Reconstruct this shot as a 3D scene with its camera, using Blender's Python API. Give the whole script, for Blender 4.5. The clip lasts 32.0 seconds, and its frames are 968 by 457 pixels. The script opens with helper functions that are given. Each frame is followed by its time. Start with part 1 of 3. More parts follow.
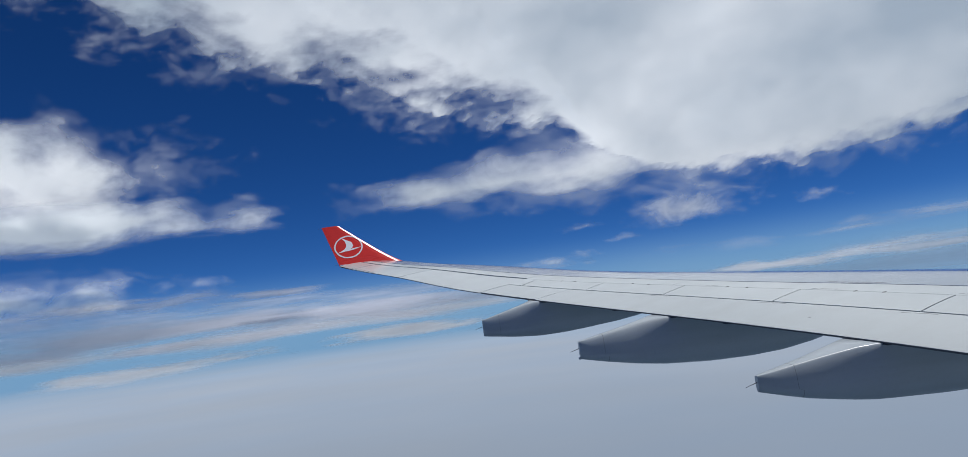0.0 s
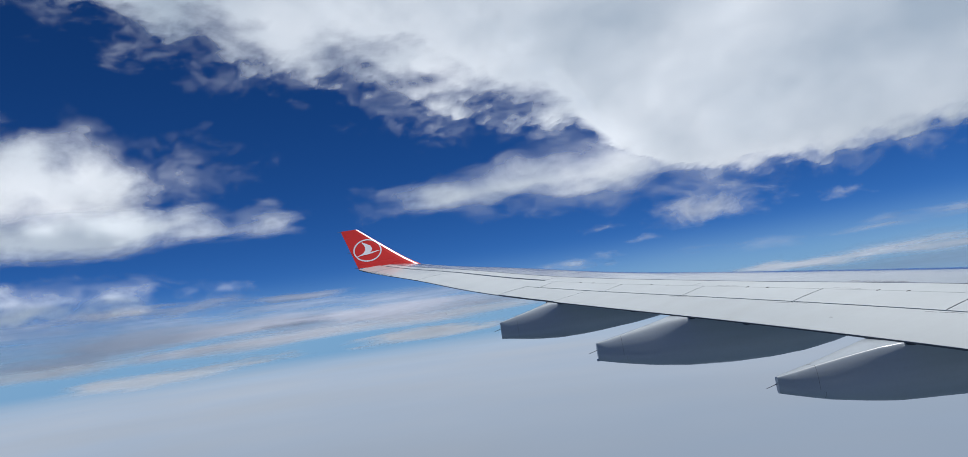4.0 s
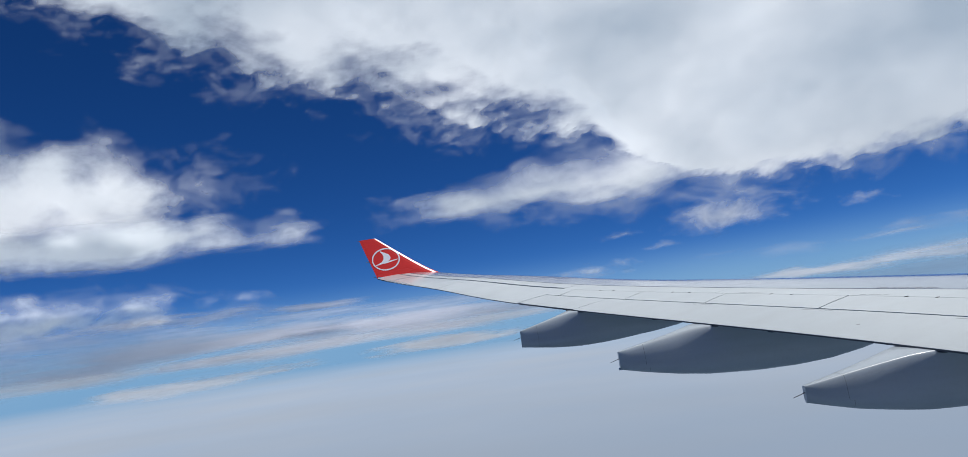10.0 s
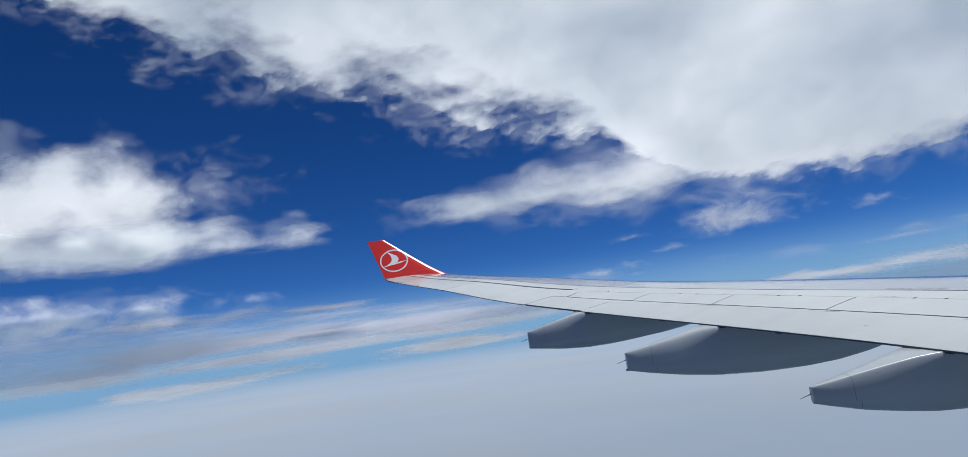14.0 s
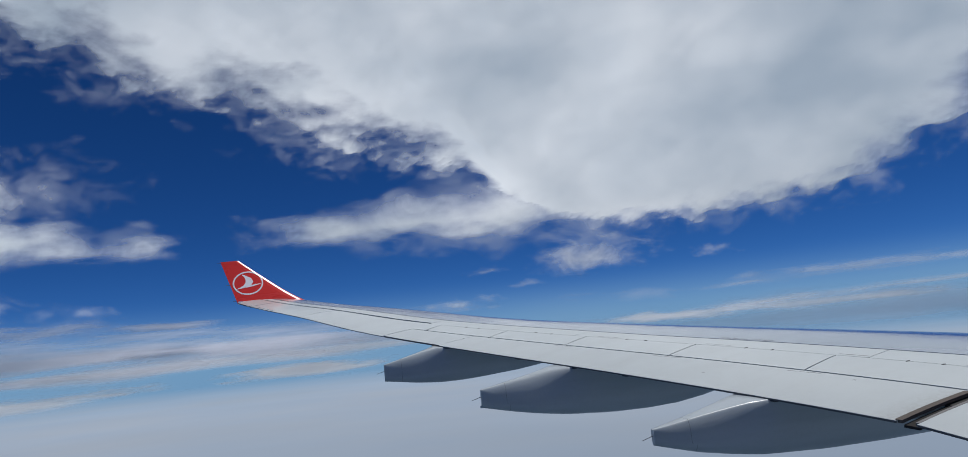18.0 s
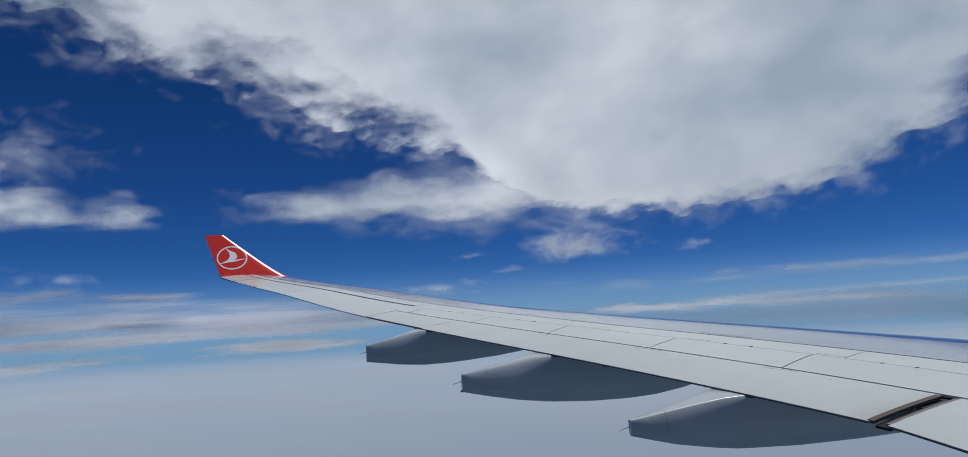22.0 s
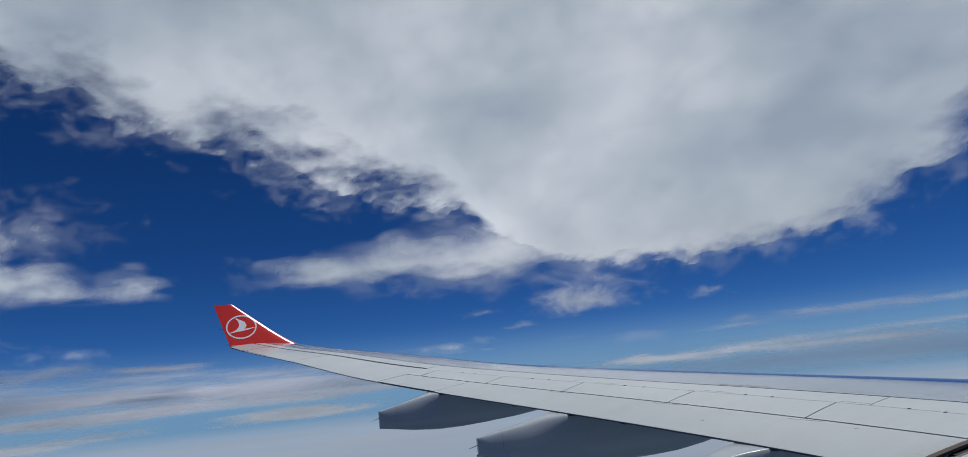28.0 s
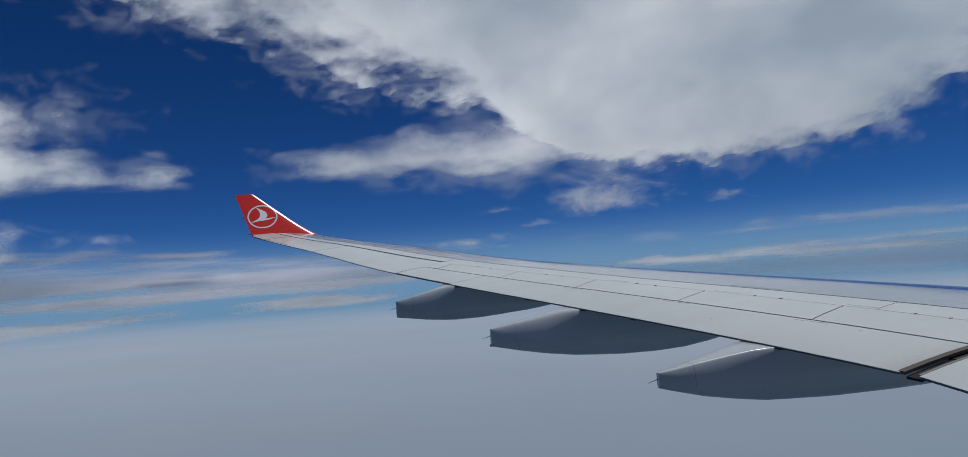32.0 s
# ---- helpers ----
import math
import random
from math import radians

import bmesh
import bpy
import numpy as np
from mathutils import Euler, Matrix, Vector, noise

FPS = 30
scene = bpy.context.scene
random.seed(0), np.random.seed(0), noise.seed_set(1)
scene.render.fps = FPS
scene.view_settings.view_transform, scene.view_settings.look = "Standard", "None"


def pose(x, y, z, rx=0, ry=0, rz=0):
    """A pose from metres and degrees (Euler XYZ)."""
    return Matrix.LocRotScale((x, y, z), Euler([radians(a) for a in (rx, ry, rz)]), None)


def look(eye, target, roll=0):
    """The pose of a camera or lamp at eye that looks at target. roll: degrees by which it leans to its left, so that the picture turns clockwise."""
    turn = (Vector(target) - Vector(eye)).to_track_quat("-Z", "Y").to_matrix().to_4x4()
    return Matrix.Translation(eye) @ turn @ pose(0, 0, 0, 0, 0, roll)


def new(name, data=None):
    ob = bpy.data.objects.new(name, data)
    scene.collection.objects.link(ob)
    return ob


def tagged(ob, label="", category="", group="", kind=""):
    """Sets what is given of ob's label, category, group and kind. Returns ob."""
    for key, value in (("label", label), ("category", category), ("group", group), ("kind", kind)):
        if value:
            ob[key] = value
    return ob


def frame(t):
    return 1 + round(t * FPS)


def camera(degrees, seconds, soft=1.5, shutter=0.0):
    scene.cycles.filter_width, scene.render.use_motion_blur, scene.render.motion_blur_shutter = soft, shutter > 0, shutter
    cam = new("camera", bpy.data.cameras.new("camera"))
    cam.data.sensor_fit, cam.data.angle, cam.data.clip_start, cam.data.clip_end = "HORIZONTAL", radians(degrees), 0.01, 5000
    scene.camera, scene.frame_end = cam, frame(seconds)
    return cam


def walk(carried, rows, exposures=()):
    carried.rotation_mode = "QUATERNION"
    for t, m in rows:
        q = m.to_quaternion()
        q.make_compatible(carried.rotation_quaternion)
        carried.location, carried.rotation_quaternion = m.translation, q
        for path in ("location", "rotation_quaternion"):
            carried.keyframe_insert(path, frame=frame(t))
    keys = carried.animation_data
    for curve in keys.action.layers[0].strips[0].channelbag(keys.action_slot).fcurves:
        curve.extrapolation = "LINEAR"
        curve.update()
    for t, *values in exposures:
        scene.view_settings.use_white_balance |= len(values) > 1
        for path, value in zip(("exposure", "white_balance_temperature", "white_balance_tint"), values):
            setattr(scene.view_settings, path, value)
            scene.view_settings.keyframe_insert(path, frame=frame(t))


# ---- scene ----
cam = camera(65.6, 32.0, soft=0.75)
PATH = [
    (0, (0.066, 0.078, -0.101), (0.371, 2.044, 0.106), -7.4),
    (0.5, (0.06, 0.085, -0.112), (0.363, 2.05, 0.099), -7.3),
    (1, (0.105, 0.134, -0.1), (0.399, 2.101, 0.111), -7.4),
    (1.5, (0.114, 0.157, -0.112), (0.403, 2.125, 0.101), -7.3),
    (2, (0.098, 0.09, -0.126), (0.38, 2.058, 0.089), -7.3),
    (2.5, (0.125, 0.117, -0.139), (0.396, 2.087, 0.077), -7.4),
    (3, (0.136, 0.108, -0.134), (0.398, 2.079, 0.083), -7.5),
    (3.5, (0.139, 0.106, -0.124), (0.396, 2.078, 0.095), -7.7),
    (5.5, (0.128, 0.102, -0.105), (0.371, 2.074, 0.123), -7.9),
    (6, (0.098, 0.044, -0.107), (0.339, 2.016, 0.127), -7.9),
    (6.5, (0.084, 0.069, -0.128), (0.324, 2.04, 0.114), -7.8),
    (7, (0.084, 0.141, -0.119), (0.322, 2.111, 0.126), -7.6),
    (7.5, (0.074, 0.169, -0.091), (0.311, 2.139, 0.152), -7.8),
    (8, (0.081, 0.167, -0.089), (0.316, 2.138, 0.154), -7.8),
    (8.5, (0.098, 0.189, -0.107), (0.326, 2.161, 0.139), -7.9),
    (9, (0.087, 0.164, -0.097), (0.31, 2.136, 0.149), -8.0),
    (9.5, (0.119, 0.171, -0.104), (0.332, 2.145, 0.142), -8.1),
    (10, (0.11, 0.178, -0.1), (0.32, 2.151, 0.148), -8.1),
    (10.5, (0.114, 0.133, -0.129), (0.317, 2.107, 0.123), -7.9),
    (11, (0.099, 0.133, -0.142), (0.298, 2.106, 0.112), -7.9),
    (11.5, (0.103, 0.115, -0.124), (0.297, 2.089, 0.13), -7.9),
    (12, (0.113, 0.117, -0.112), (0.303, 2.092, 0.139), -7.9),
    (12.5, (0.11, 0.126, -0.113), (0.298, 2.101, 0.138), -7.9),
    (13, (0.108, 0.121, -0.114), (0.294, 2.096, 0.138), -7.9),
    (13.5, (0.116, 0.124, -0.126), (0.299, 2.099, 0.129), -7.9),
    (15.5, (0.096, 0.149, -0.084), (0.339, 2.112, 0.214), -8.7),
    (15.7, (0.051, 0.078, -0.058), (0.313, 2.029, 0.299), -8.9),
    (16, (0.005, 0.03, -0.018), (0.376, 1.96, 0.349), -8.5),
    (16.2, (-0.012, 0.057, 0.007), (0.471, 1.966, 0.358), -7.6),
    (16.5, (-0.025, 0.036, 0.004), (0.524, 1.928, 0.348), -6.5),
    (16.7, (-0.026, 0.011, -0.003), (0.539, 1.9, 0.336), -5.8),
    (17, (-0.002, 0.043, -0.011), (0.565, 1.932, 0.323), -5.7),
    (17.5, (0.005, 0.062, -0.023), (0.571, 1.956, 0.282), -5.4),
    (18, (0.05, 0.099, -0.041), (0.605, 1.999, 0.249), -5.6),
    (18.5, (0.049, 0.138, -0.024), (0.596, 2.038, 0.278), -6.4),
    (19, (0.048, 0.093, -0.019), (0.594, 1.992, 0.295), -6.5),
    (19.5, (0.037, 0.075, -0.024), (0.582, 1.972, 0.3), -6.5),
    (20, (0.053, 0.127, -0.03), (0.595, 2.024, 0.3), -6.5),
    (20.5, (0.023, 0.044, -0.026), (0.565, 1.941, 0.303), -6.0),
    (20.8, (-0.047, -0.008, -0.012), (0.508, 1.888, 0.295), -4.6),
    (21, (-0.053, -0.029, 0.0), (0.523, 1.867, 0.268), -3.5),
    (21.5, (-0.012, 0.037, -0.009), (0.576, 1.932, 0.246), -3.5),
    (22, (0.003, 0.059, -0.023), (0.593, 1.954, 0.224), -3.2),
    (22.5, (-0.02, 0.108, 0.001), (0.574, 2.003, 0.235), -3.5),
    (23, (-0.007, 0.111, 0.004), (0.588, 2.005, 0.243), -3.8),
    (23.5, (0.035, 0.082, -0.01), (0.623, 1.974, 0.266), -4.7),
    (24, (-0.007, 0.07, -0.012), (0.586, 1.954, 0.306), -5.1),
    (24.5, (-0.026, 0.015, -0.015), (0.568, 1.899, 0.3), -4.4),
    (25, (0.01, 0.084, -0.034), (0.594, 1.976, 0.244), -3.7),
    (25.5, (-0.005, 0.106, -0.013), (0.578, 2.003, 0.234), -3.1),
    (27.5, (0.017, 0.161, 0.012), (0.589, 2.061, 0.268), -4.4),
    (27.8, (0.026, 0.13, 0.018), (0.598, 2.019, 0.34), -5.3),
    (28, (0.024, 0.118, 0.025), (0.598, 1.992, 0.422), -5.7),
    (28.2, (0.014, 0.126, 0.019), (0.591, 1.995, 0.437), -6.0),
    (28.5, (-0.004, 0.091, 0.03), (0.573, 1.958, 0.458), -6.0),
    (28.8, (-0.043, 0.029, -0.003), (0.542, 1.909, 0.349), -5.1),
    (29, (-0.036, 0.062, -0.016), (0.552, 1.947, 0.302), -4.7),
    (29.2, (-0.017, 0.1, -0.028), (0.569, 1.995, 0.234), -4.1),
    (29.5, (0.029, 0.126, -0.013), (0.604, 2.029, 0.208), -4.0),
    (30, (0.037, 0.12, 0.0), (0.588, 2.033, 0.184), -3.6),
    (30.5, (0.089, 0.181, -0.008), (0.606, 2.108, 0.127), -3.0),
    (31, (0.072, 0.091, -0.008), (0.564, 2.027, 0.09), -3.0),
    (31.5, (0.012, 0.05, 0.01), (0.509, 1.985, 0.106), -3.6),
    (32, (0.018, 0.044, 0.0), (0.533, 1.972, 0.131), -3.9),
]
walk(cam, [(t, look(eye, target, roll)) for t, eye, target, roll in PATH],
     exposures=[(0.0, 0.12), (6.0, 0.29), (12.0, 0.28), (16.0, 0.18), (17.5, 0.03), (22.0, -0.05), (29.0, -0.17), (32.0, -0.25)])

# ---- sky and sun ----
SUN = Vector((0.34, -0.02, 0.94)).normalized()
world = bpy.data.worlds.new("sky")
scene.world = world
world.use_nodes = True
wn = world.node_tree.nodes
sky = wn.new("ShaderNodeTexSky")
sky.sky_type = "NISHITA"
sky.sun_disc = False
sky.sun_elevation = math.asin(SUN.z)
sky.sun_rotation = math.atan2(SUN.x, SUN.y)
sky.altitude = 8000
sky.air_density = 1.0
sky.dust_density = 0.0
sky.ozone_density = 2.0
deep = wn.new("ShaderNodeHueSaturation")
deep.inputs["Saturation"].default_value = 1.28
tone = wn.new("ShaderNodeMix")
tone.data_type, tone.blend_type = "RGBA", "MULTIPLY"
tone.inputs[0].default_value = 1.0
tone.inputs[7].default_value = (0.50, 0.70, 0.98, 1)
world.node_tree.links.new(sky.outputs[0], deep.inputs["Color"])
world.node_tree.links.new(deep.outputs[0], tone.inputs[6])
world.node_tree.links.new(tone.outputs[2], wn["Background"].inputs[0])
wn["Background"].inputs[1].default_value = 0.066

sun = new("sun", bpy.data.lights.new("sun", "SUN"))
sun.data.energy = 2.9
sun.data.angle = radians(0.53)
sun.data.color = (1.0, 0.975, 0.94)
sun.matrix_world = look((0, 0, 40), Vector((0, 0, 40)) - SUN)


# ---- materials ----
def mat(name):
    m = bpy.data.materials.new(name)
    m.use_nodes = True
    return m, m.node_tree.nodes, m.node_tree.links, m.node_tree.nodes["Principled BSDF"]


def paint(name, colour, rough, coat=0.3, dirt=0.12, streak=(0.35, 3.0, 3.0), metal=0.0, bump=0.02, grime=(0.16, 0.15, 0.13), smear=None, edge=None):
    """Weathered paint: drifting tone, streaks along the flow, fine grain and a little waviness."""
    m, n, l, b = mat(name)
    co = n.new("ShaderNodeTexCoord")
    mp = n.new("ShaderNodeMapping")
    mp.inputs["Scale"].default_value = streak
    l.new(co.outputs["Object"], mp.inputs[0])
    n1 = n.new("ShaderNodeTexNoise")
    n1.inputs["Scale"].default_value = 1.3
    n1.inputs["Detail"].default_value = 7
    n1.inputs["Roughness"].default_value = 0.62
    l.new(mp.outputs[0], n1.inputs["Vector"])
    n2 = n.new("ShaderNodeTexNoise")
    n2.inputs["Scale"].default_value = 22
    n2.inputs["Detail"].default_value = 5
    l.new(co.outputs["Object"], n2.inputs["Vector"])
    r1 = n.new("ShaderNodeMapRange")
    r1.inputs[1].default_value, r1.inputs[2].default_value = 0.42, 0.78
    r1.inputs[3].default_value, r1.inputs[4].default_value = 0.0, dirt * 2
    l.new(n1.outputs[0], r1.inputs[0])
    r2 = n.new("ShaderNodeMapRange")
    r2.inputs[1].default_value, r2.inputs[2].default_value = 0.5, 0.8
    r2.inputs[3].default_value, r2.inputs[4].default_value = 0.0, dirt * 0.7
    l.new(n2.outputs[0], r2.inputs[0])
    ad = n.new("ShaderNodeMath")
    ad.operation = "ADD"
    l.new(r1.outputs[0], ad.inputs[0])
    l.new(r2.outputs[0], ad.inputs[1])
    if smear:
        # oily smear that thins out along the span
        sp = n.new("ShaderNodeSeparateXYZ")
        l.new(co.outputs["Object"], sp.inputs[0])
        sy = n.new("ShaderNodeMapRange")
        sy.interpolation_type = "SMOOTHSTEP"
        sy.inputs[1].default_value, sy.inputs[2].default_value = smear[0], smear[1]
        sy.inputs[3].default_value, sy.inputs[4].default_value = smear[2], 0.0
        l.new(sp.outputs[1], sy.inputs[0])
        mu = n.new("ShaderNodeMath")
        mu.operation = "MULTIPLY"
        l.new(sy.outputs[0], mu.inputs[0])
        l.new(n2.outputs[0], mu.inputs[1])
        a2 = n.new("ShaderNodeMath")
        l.new(ad.outputs[0], a2.inputs[0])
        l.new(mu.outputs[0], a2.inputs[1])
        ad = a2
    inf = n.new("ShaderNodeObjectInfo")
    rv = n.new("ShaderNodeMapRange")
    rv.inputs[3].default_value, rv.inputs[4].default_value = 0.95, 1.04
    l.new(inf.outputs["Random"], rv.inputs[0])
    hv = n.new("ShaderNodeHueSaturation")
    hv.inputs["Color"].default_value = (*colour, 1)
    l.new(rv.outputs[0], hv.inputs["Value"])
    mx = n.new("ShaderNodeMix")
    mx.data_type = "RGBA"
    l.new(ad.outputs[0], mx.inputs[0])
    l.new(hv.outputs[0], mx.inputs[6])
    mx.inputs[7].default_value = (*grime, 1)
    l.new(mx.outputs[2], b.inputs["Base Color"])
    rr = n.new("ShaderNodeMapRange")
    rr.inputs[3].default_value, rr.inputs[4].default_value = rough * 0.8, rough * 1.3
    l.new(n1.outputs[0], rr.inputs[0])
    l.new(rr.outputs[0], b.inputs["Roughness"])
    bp = n.new("ShaderNodeBump")
    bp.inputs["Strength"].default_value = bump
    bp.inputs["Distance"].default_value = 0.02
    l.new(n1.outputs[0], bp.inputs["Height"])
    l.new(bp.outputs[0], b.inputs["Normal"])
    b.inputs["Metallic"].default_value = metal
    if edge:
        b.inputs["Specular Tint"].default_value = (*edge, 1)
    b.inputs["Coat Weight"].default_value = coat
    b.inputs["Coat Roughness"].default_value = 0.19 if coat > 0.75 else 0.14
    return m


WING = paint("wing_paint", (0.54, 0.595, 0.603), 0.34, coat=0.5, dirt=0.05, streak=(0.5, 1.2, 1.2))
FLAP = paint("flap_paint", (0.54, 0.595, 0.603), 0.34, coat=0.5, dirt=0.05, streak=(0.5, 1.2, 1.2), grime=(0.2, 0.16, 0.12), smear=(7.2, 7.6, 0.4))
SHROUD = paint("shroud_paint", (0.555, 0.61, 0.617), 0.38, coat=0.4, dirt=0.05, streak=(0.5, 1.2, 1.2))

SLAT = paint("bare_metal", (0.56, 0.60, 0.66), 0.11, coat=0.0, metal=0.85, dirt=0.03, bump=0.006, edge=(0.80, 0.82, 0.84))
SKIN = paint("satin_metal_skin", (0.53, 0.58, 0.63), 0.2, coat=0.4, metal=0.45, dirt=0.03, bump=0.006, edge=(0.85, 0.87, 0.9))
FAIRING = paint("fairing_paint", (0.43, 0.49, 0.53), 0.3, coat=0.35, dirt=0.10, streak=(0.3, 2.0, 2.5))
RED = paint("red_paint", (0.80, 0.05, 0.036), 0.25, coat=0.9, dirt=0.04, grime=(0.2, 0.02, 0.02))
WHITE = paint("white_paint", (0.97, 0.97, 0.97), 0.3, coat=0.9, dirt=0.0)
# unseen hull: grey kept low to cut light bounced onto wing and fairings
HULL = paint("low_bounce_hull_paint", (0.3, 0.31, 0.33), 0.35, coat=0.4, dirt=0.04)
CORE = paint("inner_structure", (0.028, 0.029, 0.03), 0.8, coat=0.0, dirt=0.2)
GAP = paint("joint_black", (0.012, 0.012, 0.013), 0.85, coat=0.0, dirt=0.1)
SEAL = paint("rubber_seal", (0.095, 0.078, 0.068), 0.8, coat=0.0, dirt=0.2)
DARK = paint("dark_fitting", (0.05, 0.05, 0.055), 0.5, coat=0.0, metal=0.3)
STENCIL_SCUFF = paint("stencil_scuff_grey", (0.36, 0.38, 0.40), 0.6, coat=0.0)
EDGE = paint("dark_edge_strip", (0.12, 0.125, 0.13), 0.7, coat=0.0)
MARK = paint("grey_marking", (0.15, 0.15, 0.155), 0.6, coat=0.0)
WICK = paint("wick_metal", (0.17, 0.17, 0.18), 0.35, coat=0.0, metal=0.5)


def cloud_material(name, scale, stretch, amp, soft, gain=1.0, dense=(0.35, 0.7), rough=0.6, white=(0.9, 0.94, 0.945), relief=0.1, detail=9, shift=(0, 0, 0)):
    """Cloud lit by sun and sky: thin edges let the sky through; thin parts pass more of the sun than dense ones."""
    m = bpy.data.materials.new(name)
    m.use_nodes = True
    n, l = m.node_tree.nodes, m.node_tree.links
    n.clear()
    out = n.new("ShaderNodeOutputMaterial")
    geo = n.new("ShaderNodeNewGeometry")
    nm = n.new("ShaderNodeVectorMath")
    nm.operation = "NORMALIZE"
    l.new(geo.outputs["Position"], nm.inputs[0])
    mp = n.new("ShaderNodeMapping")
    mp.inputs["Location"].default_value = shift
    mp.inputs["Scale"].default_value = (1, 1, stretch)
    l.new(nm.outputs[0], mp.inputs[0])
    at = n.new("ShaderNodeAttribute")
    at.attribute_name = "cover"
    nz = n.new("ShaderNodeTexNoise")
    nz.inputs["Scale"].default_value = scale
    nz.inputs["Detail"].default_value = detail
    nz.inputs["Roughness"].default_value = rough
    nz.inputs["Distortion"].default_value = 0.5
    l.new(mp.outputs[0], nz.inputs["Vector"])
    ma = n.new("ShaderNodeMath")
    ma.operation = "MULTIPLY_ADD"
    l.new(nz.outputs[0], ma.inputs[0])
    ma.inputs[1].default_value = amp
    l.new(at.outputs["Fac"], ma.inputs[2])
    al = n.new("ShaderNodeMapRange")
    al.interpolation_type = "SMOOTHSTEP"
    al.inputs[1].default_value, al.inputs[2].default_value = amp * 0.5, amp * 0.5 + soft
    al.inputs[3].default_value, al.inputs[4].default_value = 0.0, gain
    l.new(ma.outputs[0], al.inputs[0])
    # density of the cloud body at a larger scale
    n2 = n.new("ShaderNodeTexNoise")
    n2.inputs["Scale"].default_value = scale * 0.55
    n2.inputs["Detail"].default_value = 6
    n2.inputs["Roughness"].default_value = 0.5
    l.new(mp.outputs[0], n2.inputs["Vector"])
    sh = n.new("ShaderNodeMapRange")
    sh.inputs[1].default_value, sh.inputs[2].default_value = 0.33, 0.68
    sh.inputs[3].default_value, sh.inputs[4].default_value = dense[1], dense[0]
    l.new(n2.outputs[0], sh.inputs[0])
    # the thick middle passes less of the sun than the rim
    core = n.new("ShaderNodeMapRange")
    core.inputs[1].default_value, core.inputs[2].default_value = 0.8, 5.0
    core.inputs[3].default_value, core.inputs[4].default_value = 1.15, 0.95
    l.new(at.outputs["Fac"], core.inputs[0])
    share = n.new("ShaderNodeMath")
    share.operation = "MULTIPLY"
    share.use_clamp = True
    l.new(sh.outputs[0], share.inputs[0])
    l.new(core.outputs[0], share.inputs[1])
    bp = n.new("ShaderNodeBump")
    bp.inputs["Strength"].default_value = relief
    bp.inputs["Distance"].default_value = 60
    n3 = n.new("ShaderNodeTexNoise")
    n3.inputs["Scale"].default_value = scale * 0.6
    n3.inputs["Detail"].default_value = 2.5
    n3.inputs["Roughness"].default_value = 0.4
    l.new(mp.outputs[0], n3.inputs["Vector"])
    l.new(n3.outputs[0], bp.inputs["Height"])
    di = n.new("ShaderNodeBsdfDiffuse")
    tl = n.new("ShaderNodeBsdfTranslucent")
    for k in (di, tl):
        k.inputs["Color"].default_value = (*white, 1)
        l.new(bp.outputs[0], k.inputs["Normal"])
    body = n.new("ShaderNodeMixShader")
    l.new(share.outputs[0], body.inputs[0])
    l.new(di.outputs[0], body.inputs[1])
    l.new(tl.outputs[0], body.inputs[2])
    tr = n.new("ShaderNodeBsdfTransparent")
    ms = n.new("ShaderNodeMixShader")
    l.new(al.outputs[0], ms.inputs[0])
    l.new(tr.outputs[0], ms.inputs[1])
    l.new(body.outputs[0], ms.inputs[2])
    l.new(ms.outputs[0], out.inputs[0])
    # no cover can show below this density
    m["reach"] = 0.26 * amp
    return m


C_BIG = cloud_material("overhead_cloud", 6.5, 1.8, 2.2, 1.6, dense=(0.06, 0.62), rough=0.56, shift=(0.3, 0.0, 0.35))
C_FRAY = cloud_material("cloud_fringe", 15.0, 1.9, 3.0, 2.4, gain=0.6, dense=(0.25, 0.6), rough=0.62)
C_VEIL = cloud_material("horizon_veil", 5.0, 7.0, 1.2, 1.3, gain=0.55, dense=(0.15, 0.3), rough=0.5, white=(0.72, 0.8, 0.98), relief=0.0, detail=4)
C_PUFF = cloud_material("puff_cloud", 15.0, 1.6, 2.6, 1.7, gain=0.8, dense=(0.2, 0.55), rough=0.58)
C_LEFT = cloud_material("heap_cloud", 9.0, 1.5, 2.0, 1.35, gain=0.97, dense=(0.2, 0.75), rough=0.56)
C_BAND = cloud_material("band_cloud", 5.0, 9.0, 1.8, 1.0, gain=0.9, dense=(0.3, 0.55), rough=0.48, white=(0.86, 0.9, 0.95), relief=0.0, detail=4)
C_GREY = cloud_material("grey_band_cloud", 5.0, 9.0, 1.4, 1.0, gain=0.9, dense=(0.08, 0.5), rough=0.48, white=(0.74, 0.78, 0.88), relief=0.0, detail=4)
C_THIN = cloud_material("thin_cloud", 9.0, 8.0, 2.4, 1.8, gain=0.75, dense=(0.15, 0.5), rough=0.52, white=(0.86, 0.87, 0.9), relief=0.0, detail=5)
C_HAZE = cloud_material("pale_cloud", 8.0, 8.0, 1.5, 0.8, gain=0.8, dense=(0.2, 0.45), rough=0.5, white=(0.95, 0.93, 0.92), relief=0.0)


